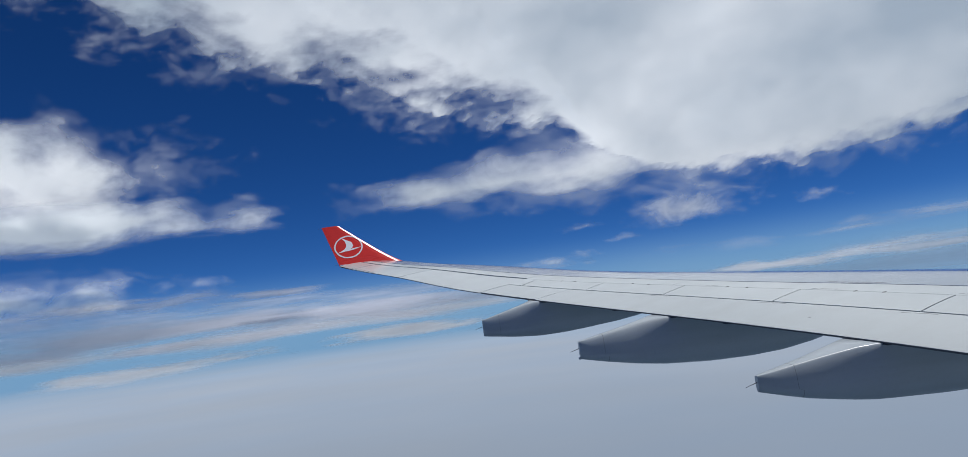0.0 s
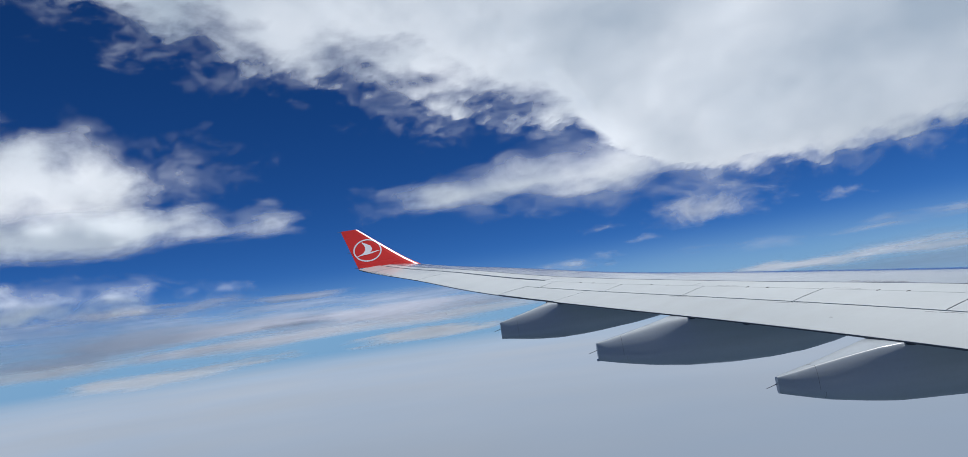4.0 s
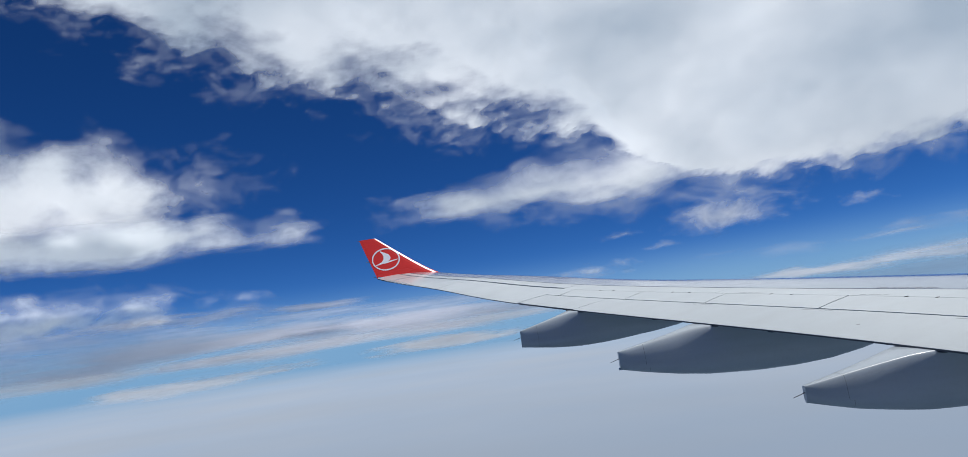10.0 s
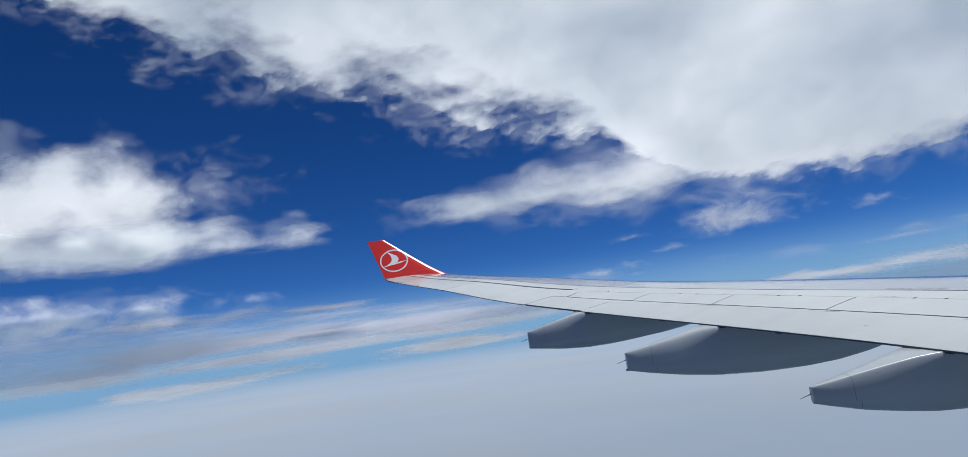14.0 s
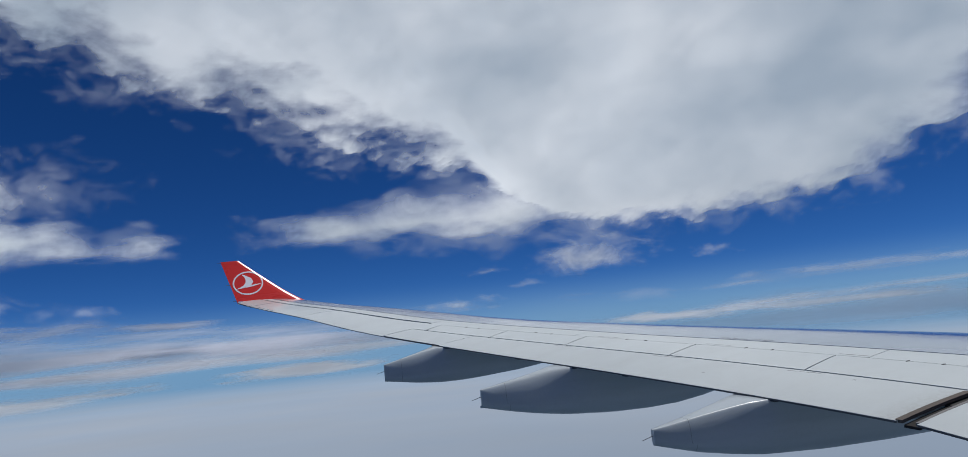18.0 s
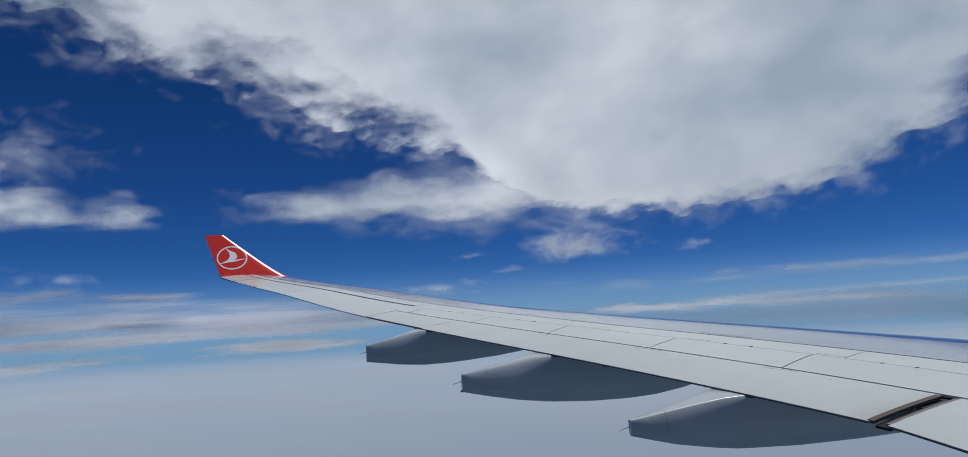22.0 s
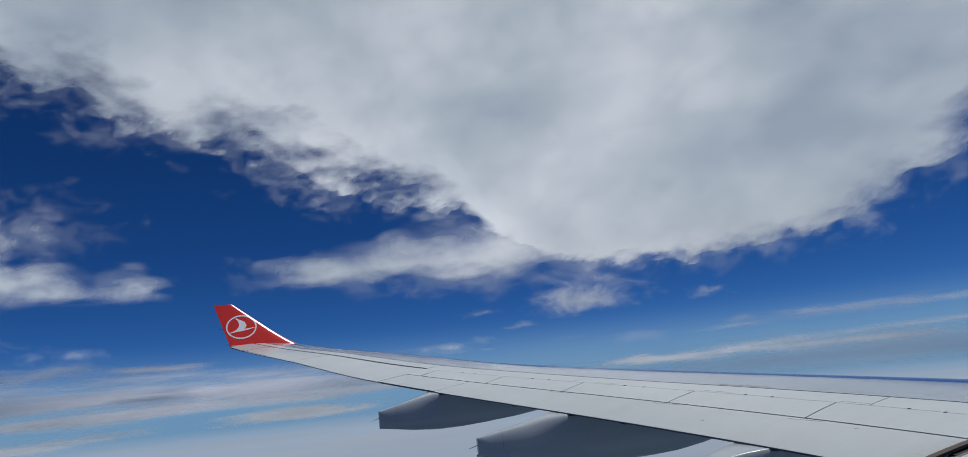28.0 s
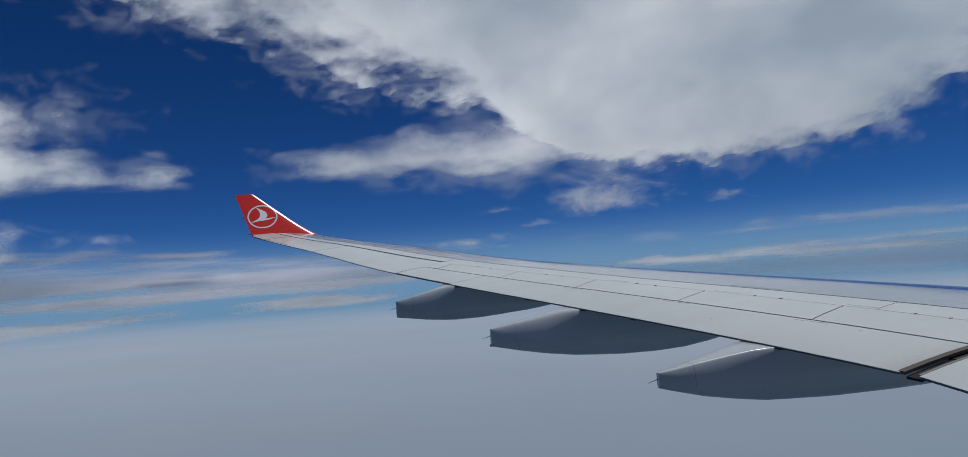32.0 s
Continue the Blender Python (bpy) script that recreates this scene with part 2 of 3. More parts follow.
def glowing_haze_material(name, low, high, fade):
    """Distance haze of the horizon, painted as a glow of its own; with fade it thins out upwards."""
    m = bpy.data.materials.new(name)
    m.use_nodes = True
    m.cycles.emission_sampling = "NONE"
    n, l = m.node_tree.nodes, m.node_tree.links
    n.clear()
    out = n.new("ShaderNodeOutputMaterial")
    geo = n.new("ShaderNodeNewGeometry")
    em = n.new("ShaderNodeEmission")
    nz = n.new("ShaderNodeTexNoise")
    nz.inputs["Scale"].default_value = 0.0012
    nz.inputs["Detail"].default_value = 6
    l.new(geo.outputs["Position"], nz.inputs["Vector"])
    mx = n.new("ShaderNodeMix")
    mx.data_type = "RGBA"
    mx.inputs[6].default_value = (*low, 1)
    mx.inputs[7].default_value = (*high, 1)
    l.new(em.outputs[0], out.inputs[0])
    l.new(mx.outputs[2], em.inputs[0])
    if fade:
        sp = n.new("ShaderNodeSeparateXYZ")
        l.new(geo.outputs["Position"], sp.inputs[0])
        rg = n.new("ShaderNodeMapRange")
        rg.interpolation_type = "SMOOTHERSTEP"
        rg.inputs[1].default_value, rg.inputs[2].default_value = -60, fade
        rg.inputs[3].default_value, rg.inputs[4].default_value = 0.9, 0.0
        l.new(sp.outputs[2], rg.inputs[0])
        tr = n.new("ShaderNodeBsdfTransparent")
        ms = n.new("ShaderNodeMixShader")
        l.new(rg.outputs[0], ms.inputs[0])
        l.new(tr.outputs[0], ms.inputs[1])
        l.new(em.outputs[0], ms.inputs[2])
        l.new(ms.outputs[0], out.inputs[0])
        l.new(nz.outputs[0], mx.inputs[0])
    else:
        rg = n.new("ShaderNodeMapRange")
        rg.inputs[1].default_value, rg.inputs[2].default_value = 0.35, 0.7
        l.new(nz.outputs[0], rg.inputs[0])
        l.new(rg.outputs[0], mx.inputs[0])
    return m


HAZE_GLOW = glowing_haze_material("horizon_haze_glow", (0.145, 0.305, 0.505), (0.185, 0.33, 0.505), 440)


def glowing_deck_material():
    """Hazy cloud deck that glows by itself: dark straight down to weaken light from beneath, paler with distance,
    melting into the horizon.
    """
    m = bpy.data.materials.new("cloud_deck_glow")
    m.use_nodes = True
    m.cycles.emission_sampling = "NONE"
    n, l = m.node_tree.nodes, m.node_tree.links
    n.clear()
    out = n.new("ShaderNodeOutputMaterial")
    geo = n.new("ShaderNodeNewGeometry")
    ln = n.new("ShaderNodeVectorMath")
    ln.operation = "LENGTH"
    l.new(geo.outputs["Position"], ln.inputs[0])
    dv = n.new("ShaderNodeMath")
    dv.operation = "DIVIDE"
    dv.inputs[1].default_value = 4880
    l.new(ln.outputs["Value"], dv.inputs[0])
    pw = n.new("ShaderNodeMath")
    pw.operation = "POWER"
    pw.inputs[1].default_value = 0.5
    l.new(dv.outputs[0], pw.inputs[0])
    # glow set by distance; dark underneath to dim the light on the fairings
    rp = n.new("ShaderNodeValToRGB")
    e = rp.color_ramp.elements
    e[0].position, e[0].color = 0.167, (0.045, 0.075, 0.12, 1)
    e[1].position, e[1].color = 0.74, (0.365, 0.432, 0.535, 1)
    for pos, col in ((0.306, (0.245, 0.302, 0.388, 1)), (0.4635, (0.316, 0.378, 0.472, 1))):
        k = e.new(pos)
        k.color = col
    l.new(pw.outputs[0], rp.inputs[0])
    nz = n.new("ShaderNodeTexNoise")
    nz.inputs["Scale"].default_value = 0.0022
    nz.inputs["Detail"].default_value = 7
    l.new(geo.outputs["Position"], nz.inputs["Vector"])
    vr = n.new("ShaderNodeMapRange")
    vr.inputs[1].default_value, vr.inputs[2].default_value = 0.3, 0.7
    vr.inputs[3].default_value, vr.inputs[4].default_value = 0.965, 1.035
    l.new(nz.outputs[0], vr.inputs[0])
    # slow warm and cool drifts in the haze
    n4 = n.new("ShaderNodeTexNoise")
    n4.inputs["Scale"].default_value = 0.0028
    n4.inputs["Detail"].default_value = 3
    l.new(geo.outputs["Position"], n4.inputs["Vector"])
    r4 = n.new("ShaderNodeMapRange")
    r4.inputs[1].default_value, r4.inputs[2].default_value = 0.35, 0.65
    l.new(n4.outputs[0], r4.inputs[0])
    tint = n.new("ShaderNodeMix")
    tint.data_type = "RGBA"
    tint.inputs[6].default_value = (0.965, 0.99, 1.02, 1)
    tint.inputs[7].default_value = (1.02, 1.0, 0.985, 1)
    l.new(r4.outputs[0], tint.inputs[0])
    hue = n.new("ShaderNodeMix")
    hue.data_type, hue.blend_type = "RGBA", "MULTIPLY"
    hue.inputs[0].default_value = 1.0
    l.new(rp.outputs[0], hue.inputs[6])
    l.new(tint.outputs[2], hue.inputs[7])
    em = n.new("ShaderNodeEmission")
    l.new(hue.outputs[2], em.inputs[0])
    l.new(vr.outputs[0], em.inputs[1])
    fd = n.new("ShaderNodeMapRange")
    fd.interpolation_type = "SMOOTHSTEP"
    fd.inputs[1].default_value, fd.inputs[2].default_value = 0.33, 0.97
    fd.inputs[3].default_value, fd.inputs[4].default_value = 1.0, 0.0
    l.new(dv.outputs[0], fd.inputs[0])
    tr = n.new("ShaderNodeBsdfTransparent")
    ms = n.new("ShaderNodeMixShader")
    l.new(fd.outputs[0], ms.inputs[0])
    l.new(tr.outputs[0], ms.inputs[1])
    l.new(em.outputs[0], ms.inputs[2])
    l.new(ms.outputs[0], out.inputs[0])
    return m


DECK = glowing_deck_material()


# ---- helpers for meshes ----
def mesh_part(name, verts, faces, material, parent=None, label="", smooth=35):
    me = bpy.data.meshes.new(name)
    me.from_pydata([tuple(v) for v in verts], [], faces)
    bm = bmesh.new()
    bm.from_mesh(me)
    bmesh.ops.recalc_face_normals(bm, faces=bm.faces)
    bm.to_mesh(me)
    bm.free()
    if smooth:
        me.polygons.foreach_set("use_smooth", [True] * len(me.polygons))
        me.set_sharp_from_angle(angle=radians(smooth))
    me.materials.append(material)
    ob = new(name, me)
    if parent:
        ob.parent = parent
    if label:
        tagged(ob, label)
    return ob


def sheet_faces(nu, nv, off=0):
    return [(off + i * nv + j, off + i * nv + j + 1, off + (i + 1) * nv + j + 1, off + (i + 1) * nv + j)
            for i in range(nu - 1) for j in range(nv - 1)]


def closed(top, bottom):
    """Vertices and faces of a closed slab between two equal grids of points."""
    nu, nv = len(top), len(top[0])
    verts = [p for row in top for p in row] + [p for row in bottom for p in row]
    k = nu * nv
    faces = sheet_faces(nu, nv) + sheet_faces(nu, nv, k)
    rim = [i * nv for i in range(nu)] + [(nu - 1) * nv + j for j in range(1, nv)]
    rim += [i * nv + nv - 1 for i in range(nu - 2, -1, -1)] + [j for j in range(nv - 2, 0, -1)]
    for a, b in zip(rim, rim[1:] + rim[:1]):
        faces.append((a, b, b + k, a + k))
    return verts, faces


def loft(sections, caps=True):
    n = len(sections[0])
    verts = [p for s in sections for p in s]
    faces = [(i * n + j, i * n + (j + 1) % n, (i + 1) * n + (j + 1) % n, (i + 1) * n + j)
             for i in range(len(sections) - 1) for j in range(n)]
    if caps:
        faces += [tuple(range(n)), tuple(range((len(sections) - 1) * n, len(sections) * n))]
    return verts, faces


def rod(name, a, b, r0, r1, material, parent, label="", sides=8):
    a, b = Vector(a), Vector(b)
    q = (b - a).to_track_quat("Z", "Y")
    secs = []
    for p, r in ((a, r0), (a.lerp(b, 0.5), (r0 + r1) / 2), (b, r1)):
        secs.append([p + q @ Vector((r * math.cos(2 * math.pi * k / sides), r * math.sin(2 * math.pi * k / sides), 0)) for k in range(sides)])
    return mesh_part(name, *loft(secs), material, parent, label)


# ---- glowing backdrop: cloud deck below, haze round the horizon ----
def disc(radius, z, rings, spokes):
    verts = [(0, 0, z)]
    for i in range(1, rings + 1):
        r = radius * (i / rings) ** 1.6
        for k in range(spokes):
            a = 2 * math.pi * k / spokes
            lift = 9 * noise.fractal(Vector((r * math.cos(a) / 600, r * math.sin(a) / 600, 2)), 1.0, 2.0, 4) * (1 - i / rings)
            verts.append((r * math.cos(a), r * math.sin(a), z + lift))
    faces = [(0, 1 + k, 1 + (k + 1) % spokes) for k in range(spokes)]
    for i in range(rings - 1):
        for k in range(spokes):
            a, b = 1 + i * spokes + k, 1 + i * spokes + (k + 1) % spokes
            faces.append((a, b, b + spokes, a + spokes))
    return verts, faces


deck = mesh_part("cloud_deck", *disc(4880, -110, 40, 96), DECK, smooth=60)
tagged(deck, "smooth grey-blue hazy cloud deck, glowing by itself, far below the wing", "cloud deck", kind="structure")
# ring wall whose own glow stands in for the hazy air
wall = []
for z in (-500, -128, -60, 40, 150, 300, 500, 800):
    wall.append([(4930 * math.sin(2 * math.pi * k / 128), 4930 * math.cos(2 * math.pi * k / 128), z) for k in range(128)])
haze = mesh_part("backdrop", *loft(wall, caps=False), HAZE_GLOW)
tagged(haze, "pale blue haze on a glowing wall along the far horizon", "haze", kind="structure")


# ---- clouds ----
def lattice(ix, iy, seed):
    h = np.sin(ix * 127.1 + iy * 311.7 + seed * 74.7) * 43758.5453
    return h - np.floor(h)


def fbm(x, y, seed, octaves=5, gain=0.55):
    total, amp, norm = 0, 1.0, 0.0
    for o in range(octaves):
        ix, iy = np.floor(x), np.floor(y)
        fx, fy = x - ix, y - iy
        fx, fy = fx * fx * (3 - 2 * fx), fy * fy * (3 - 2 * fy)
        v = (lattice(ix, iy, seed + o) * (1 - fx) + lattice(ix + 1, iy, seed + o) * fx) * (1 - fy) \
            + (lattice(ix, iy + 1, seed + o) * (1 - fx) + lattice(ix + 1, iy + 1, seed + o) * fx) * fy
        total, norm = total + amp * v, norm + amp
        x, y, amp = x * 2.03 + 5.2, y * 2.03 + 1.7, amp * gain
    return total / norm - 0.5


def cloud(name, label, span, step, far, thick, material, shape, group="", kind="", category="cloud"):
    """A lumpy cloud layer over degrees of azimuth (from +y to +x) and elevation; shape gives its density, far its distance at each elevation."""
    a0, a1, e0, e1 = span
    na, ne = int((a1 - a0) / step[0]) + 2, int((e1 - e0) / step[1]) + 2
    az, el = np.meshgrid(np.linspace(a0, a1, na), np.linspace(e0, e1, ne), indexing="ij")
    d = shape(az, el)
    lump = np.clip(d / 3, 0, 1) * (1 + 1.6 * fbm(az / 5, el / 3, 31, 3, 0.4))
    ra, re = np.radians(az), np.radians(el)
    way = np.stack([np.cos(re) * np.sin(ra), np.cos(re) * np.cos(ra), np.sin(re)], -1)
    pts = way * far(el)[..., None]
    pts[..., 2] -= thick * lump * np.clip(far(el) / 3000, 0.1, 1)
    keep = d > -material["reach"]
    cell = keep[:-1, :-1] | keep[1:, :-1] | keep[:-1, 1:] | keep[1:, 1:]
    i, j = np.nonzero(cell)
    quads = np.stack([i * ne + j, (i + 1) * ne + j, (i + 1) * ne + j + 1, i * ne + j + 1], 1)
    used, inv = np.unique(quads, return_inverse=True)
    me = bpy.data.meshes.new(name)
    me.from_pydata(pts.reshape(-1, 3)[used].tolist(), [], inv.reshape(-1, 4).tolist())
    me.polygons.foreach_set("use_smooth", [True] * len(me.polygons))
    me.attributes.new("cover", "FLOAT", "POINT").data.foreach_set("value", d.ravel()[used].astype(np.float32))
    me.materials.append(material)
    return tagged(new(name, me), label, category, group, kind)


def layer(height):
    """A level layer: the lower it is seen, the farther off it lies."""
    return lambda el: np.minimum(height / np.sin(np.radians(np.maximum(el, 0.3))), 4860)


def leaning(distance, ce):
    """A far bank of cloud near eye level, its upper side towards the camera."""
    return lambda el: np.clip(distance - 200 * (el - ce), 2500, 4860)


def heap(ca, ce, ra, re, seed, rough=1.2, size=(3.0, 1.6), tilt=0.0, core=1.1):
    def shape(az, el):
        e = el - ce - tilt * (az - ca)
        r = 1.0 - np.sqrt(((az - ca) / ra) ** 2 + (e / re) ** 2)
        return core * r + rough * fbm(az / size[0], el / size[1], seed)
    return (ca - ra * 1.6, ca + ra * 1.6, ce - re * 1.8 - abs(tilt) * ra, ce + re * 1.8 + abs(tilt) * ra), shape


EDGE_AZ = (-60, -34, -25, -17, -13, -9.5, -3.5, 2, 6, 10, 15.3, 18.5, 22, 28.5, 35, 41, 46, 50, 54, 60, 70)
EDGE_EL = (42, 31, 24.3, 21.6, 20.8, 19.4, 17.5, 16.3, 15.4, 14.6, 12.6, 9.6, 8.0, 7.2, 7.2, 7.8, 9.2, 11, 14, 22, 42)


def big_shape(az, el):
    low = np.interp(az, EDGE_AZ, EDGE_EL)
    torn = np.clip((17 - az) / 6, 0, 1) + 0.45 * np.clip((az - 35) / 10, 0, 1)
    tuft = fbm(az / 1.7, el / 0.9, 7, 4, 0.6) * np.clip(1.3 - np.abs(el - low) / 2.5, 0, 1)
    d = (el - low) / (1.35 + 2.05 * torn) + 2.0 * tuft + (0.9 + 1.7 * torn) * fbm(az / 5.5, el / 2.8, 3) * np.clip(1.4 - (el - low) / 14, 0.25, 1)
    a = np.clip(az / 17, 0, 1)
    lobe = 1.3 * (1 - np.abs(el - 9.2 - 0.6 * a) / (0.9 + 1.9 * a)) + 1.2 * fbm(az / 3.6, el / 1.4, 9)
    lobe = np.minimum(lobe, np.minimum(az / 4.0 + 0.9 * fbm(az / 1.8, el / 0.8, 17), (30 - az) / 3))
    d = np.maximum(d, lobe)
    ends = np.minimum((az + 44) / 6, np.minimum((83 - az) / 6, (46 - el) / 5))
    return np.minimum(d, ends)


CEILING = 400
sheet = cloud("cloud", "broad grey-white cloud sheet with ragged lower edge overhead", (-45, 84, 5, 47), (0.25, 0.2), layer(CEILING), 45, C_BIG, big_shape, "clouds in the sky")
fringe = cloud("fringe", "thin torn fringe of the overhead cloud sheet", (-45, 84, 5, 36), (0.25, 0.2), layer(CEILING + 5), 4, C_FRAY,
               lambda az, el: 0.55 + big_shape(az, el) - 3 * np.maximum(big_shape(az, el) - 0.1, 0), category="")
fringe.parent = sheet
SHRED = "thin small cloud shred in blue sky"
for label, far, thick, material, step, spec in (
    ("ragged small white cloud below the cloud sheet", layer(355), 25, C_PUFF, (0.12, 0.08), heap(24.9, 5.3, 5.2, 1.35, 11, 1.3, (2.2, 1.0))),
    (SHRED, layer(400), 8, C_PUFF, (0.1, 0.06), heap(17.8, 6.6, 2.0, 0.5, 12, 1.2, (1.2, 0.5), core=0.6)),
    (SHRED, layer(350), 8, C_PUFF, (0.1, 0.06), heap(16.6, 5.1, 2.2, 0.35, 13, 1.0, (1.2, 0.4), core=0.6)),
    (SHRED, layer(340), 8, C_PUFF, (0.1, 0.06), heap(33.2, 4.9, 1.4, 0.45, 14, 1.2, (0.9, 0.5), core=0.6)),
    (SHRED, layer(270), 8, C_PUFF, (0.1, 0.06), heap(18.9, 3.8, 2.2, 0.5, 15, 1.3, (1.4, 0.45), core=0.6)),
    ("low white cloud clump above the horizon", layer(170), 8, C_PUFF, (0.1, 0.06), heap(14.0, 2.75, 4.8, 0.6, 16, 1.2, (1.6, 0.45), core=1.0)),
    ("white heaped cloud with soft ragged edges", layer(560), 60, C_LEFT, (0.2, 0.14), heap(-25.0, 12.6, 14.0, 4.2, 21, 1.6, (4.0, 2.4), core=1.9)),
    ("long flat white cloud with tapered end", layer(380), 30, C_LEFT, (0.2, 0.1), heap(-20.5, 9.0, 14.0, 2.0, 22, 1.1, (4.0, 1.2), core=1.7)),
    ("low heaped grey-white cloud near the horizon", layer(165), 25, C_LEFT, (0.2, 0.12), heap(-25.0, 4.1, 11.5, 1.9, 23, 1.3, (3.0, 1.4))),
    ("long thin cloud streak above the horizon", leaning(2900, 2), 0.6, C_THIN, (0.3, 0.06), heap(40.0, 2.5, 20.0, 0.6, 41, 1.3, (6, 0.4), 0.012)),
    ("long thin cloud streak above the horizon", leaning(3700, 0), 0.6, C_THIN, (0.3, 0.06), heap(44.0, 0.3, 22.0, 0.5, 42, 1.1, (8, 0.5), -0.01)),
    ("bright low cloud streak on the horizon", leaning(3500, 0), 0.6, C_BAND, (0.2, 0.05), heap(30.0, 0.4, 8.0, 0.5, 43, 1.1, (3, 0.4), -0.01)),
    ("soft grey-white cloud above the horizon", layer(200), 2, C_GREY, (0.3, 0.06), heap(-18.0, 3.2, 9.0, 0.75, 44, 1.3, (4, 0.5))),
    ("thin grey cloud streak above the horizon", layer(190), 2, C_GREY, (0.3, 0.06), heap(-7.5, 3.0, 4.5, 0.4, 55, 1.2, (4, 0.4))),
    ("layered grey cloud band along the horizon", leaning(3000, 1), 0.6, C_GREY, (0.3, 0.06), heap(-20.0, 1.4, 36.0, 2.1, 45, 1.0, (8, 0.5), -0.005)),
    ("grey-blue cloud layer low over the horizon", leaning(3700, 1), 0.6, C_GREY, (0.3, 0.05), heap(-6.0, 1.1, 24.0, 0.8, 51, 1.0, (9, 0.4))),
    ("thin cloud streak high over the horizon", leaning(3300, 1), 0.6, C_THIN, (0.3, 0.06), heap(48.0, 1.05, 18.0, 0.28, 53, 1.1, (8, 0.4), 0.02)),
    ("pale lavender haze veil along the horizon", leaning(4350, 0), 0.6, C_VEIL, (0.4, 0.06), heap(44.0, -0.5, 32.0, 1.9, 54, 0.5, (9, 0.8))),
    ("white cloud band along the horizon", leaning(4200, 0), 0.6, C_BAND, (0.3, 0.05), heap(-12.0, 0.1, 38.0, 0.65, 46, 0.6, (9, 0.4), 0.01)),
    ("pale cloud patch below the horizon line", leaning(4650, -1), 0.6, C_HAZE, (0.2, 0.04), heap(2.0, -0.95, 7.8, 0.62, 47, 1.0, (3.0, 0.35))),
    ("pale cloud patch below the horizon line", leaning(4650, -1), 0.6, C_HAZE, (0.2, 0.04), heap(-16.5, -1.35, 10.5, 0.6, 48, 0.9, (3.0, 0.35), 0.025)),
):
    span, shape = spec
    body = cloud("cloud", label, span, step, far, thick, material, shape, "clouds in the sky")
    if thick > 20:
        wisps = cloud("fringe", "", span, step, lambda el, far=far: far(el) + 12, 2, C_FRAY,
                      lambda az, el, shape=shape: 0.15 + 1.3 * shape(az, el) - 4 * np.maximum(shape(az, el) - 0.1, 0), category="")
        wisps.parent = body

# ---- wing form: metres, +x towards the nose, +y outboard ----
Y_KINK = 7.0


def x_te(y):
    return 9.5 - 0.39 * y if y >= Y_KINK else 6.77 + 0.12 * (Y_KINK - y)


def chord(y):
    return (7.18 - 0.235 * (y - Y_KINK)) if y >= Y_KINK else 13.95 + 0.625 * (Y_KINK - y) - x_te(y)


def z_te(y):
    if y < 6:
        return -1.6066 + 0.185 * (y - 6)
    bump = 0.075 * math.exp(-((y - 22.3) / 2.6) ** 2)
    return bump + (((-6.5666e-06 * y + 6.00316e-04) * y - 1.692957e-02) * y + 0.3386366) * y - 3.152512


def upper(s):
    return 0.16855 * math.sqrt(s) - 0.11183 * s - 0.00013 * s * s - 0.01116 * s ** 3 - 0.04548 * s ** 4


def lower(s):
    return -0.17263 * math.sqrt(s) + 0.22467 * s - 0.5354 * s * s + 1.08082 * s ** 3 - 0.60087 * s ** 4


def on_wing(y, u, side=1, drop=0.0):
    """A point of the wing's skin; u goes from the trailing edge (0) to the leading edge (1)."""
    c, s = chord(y), min(max(1 - u, 0.0), 1.0)
    twist = ((3.1829e-06 * y + -1.4560e-04) * y + -1.6199e-03) * y + 8.3451e-03
    h = upper(s) if side > 0 else lower(s)
    return Vector((x_te(y) + u * c, y, z_te(y) + c * (h + u * twist) - drop))


def steps(a, b, n):
    return [a + (b - a) * i / n for i in range(n + 1)]


def skin(name, edge0, edge1, u0, u1, material, parent, label="", thick=0.035, gap=0.01, nu=10, nv=None, lift=0.0, gu=None):
    """A skin panel between two side edges (y at u0, y at u1), with its own depth and an open joint all round."""
    nv = nv or max(4, int(abs(edge1[0] - edge0[0]) / 0.6))
    top, bottom = [], []
    for k in range(nu + 1):
        rt, rb = [], []
        for j in range(nv + 1):
            f = k / nu
            ya, yb = edge0[0] + (edge0[1] - edge0[0]) * f + gap, edge1[0] + (edge1[1] - edge1[0]) * f - gap
            y = ya + (yb - ya) * j / nv
            a, b = (u0(y) if callable(u0) else u0), (u1(y) if callable(u1) else u1)
            g0, g1 = (gu or (gap, gap))
            a, b = a + g0 / chord(y), b - g1 / chord(y)
            u = a + (b - a) * f
            rt.append(on_wing(y, u, 1, -lift))
            rb.append(on_wing(y, u, 1, thick - lift))
        top.append(rt)
        bottom.append(rb)
    return mesh_part(name, *closed(top, bottom), material, parent, label)


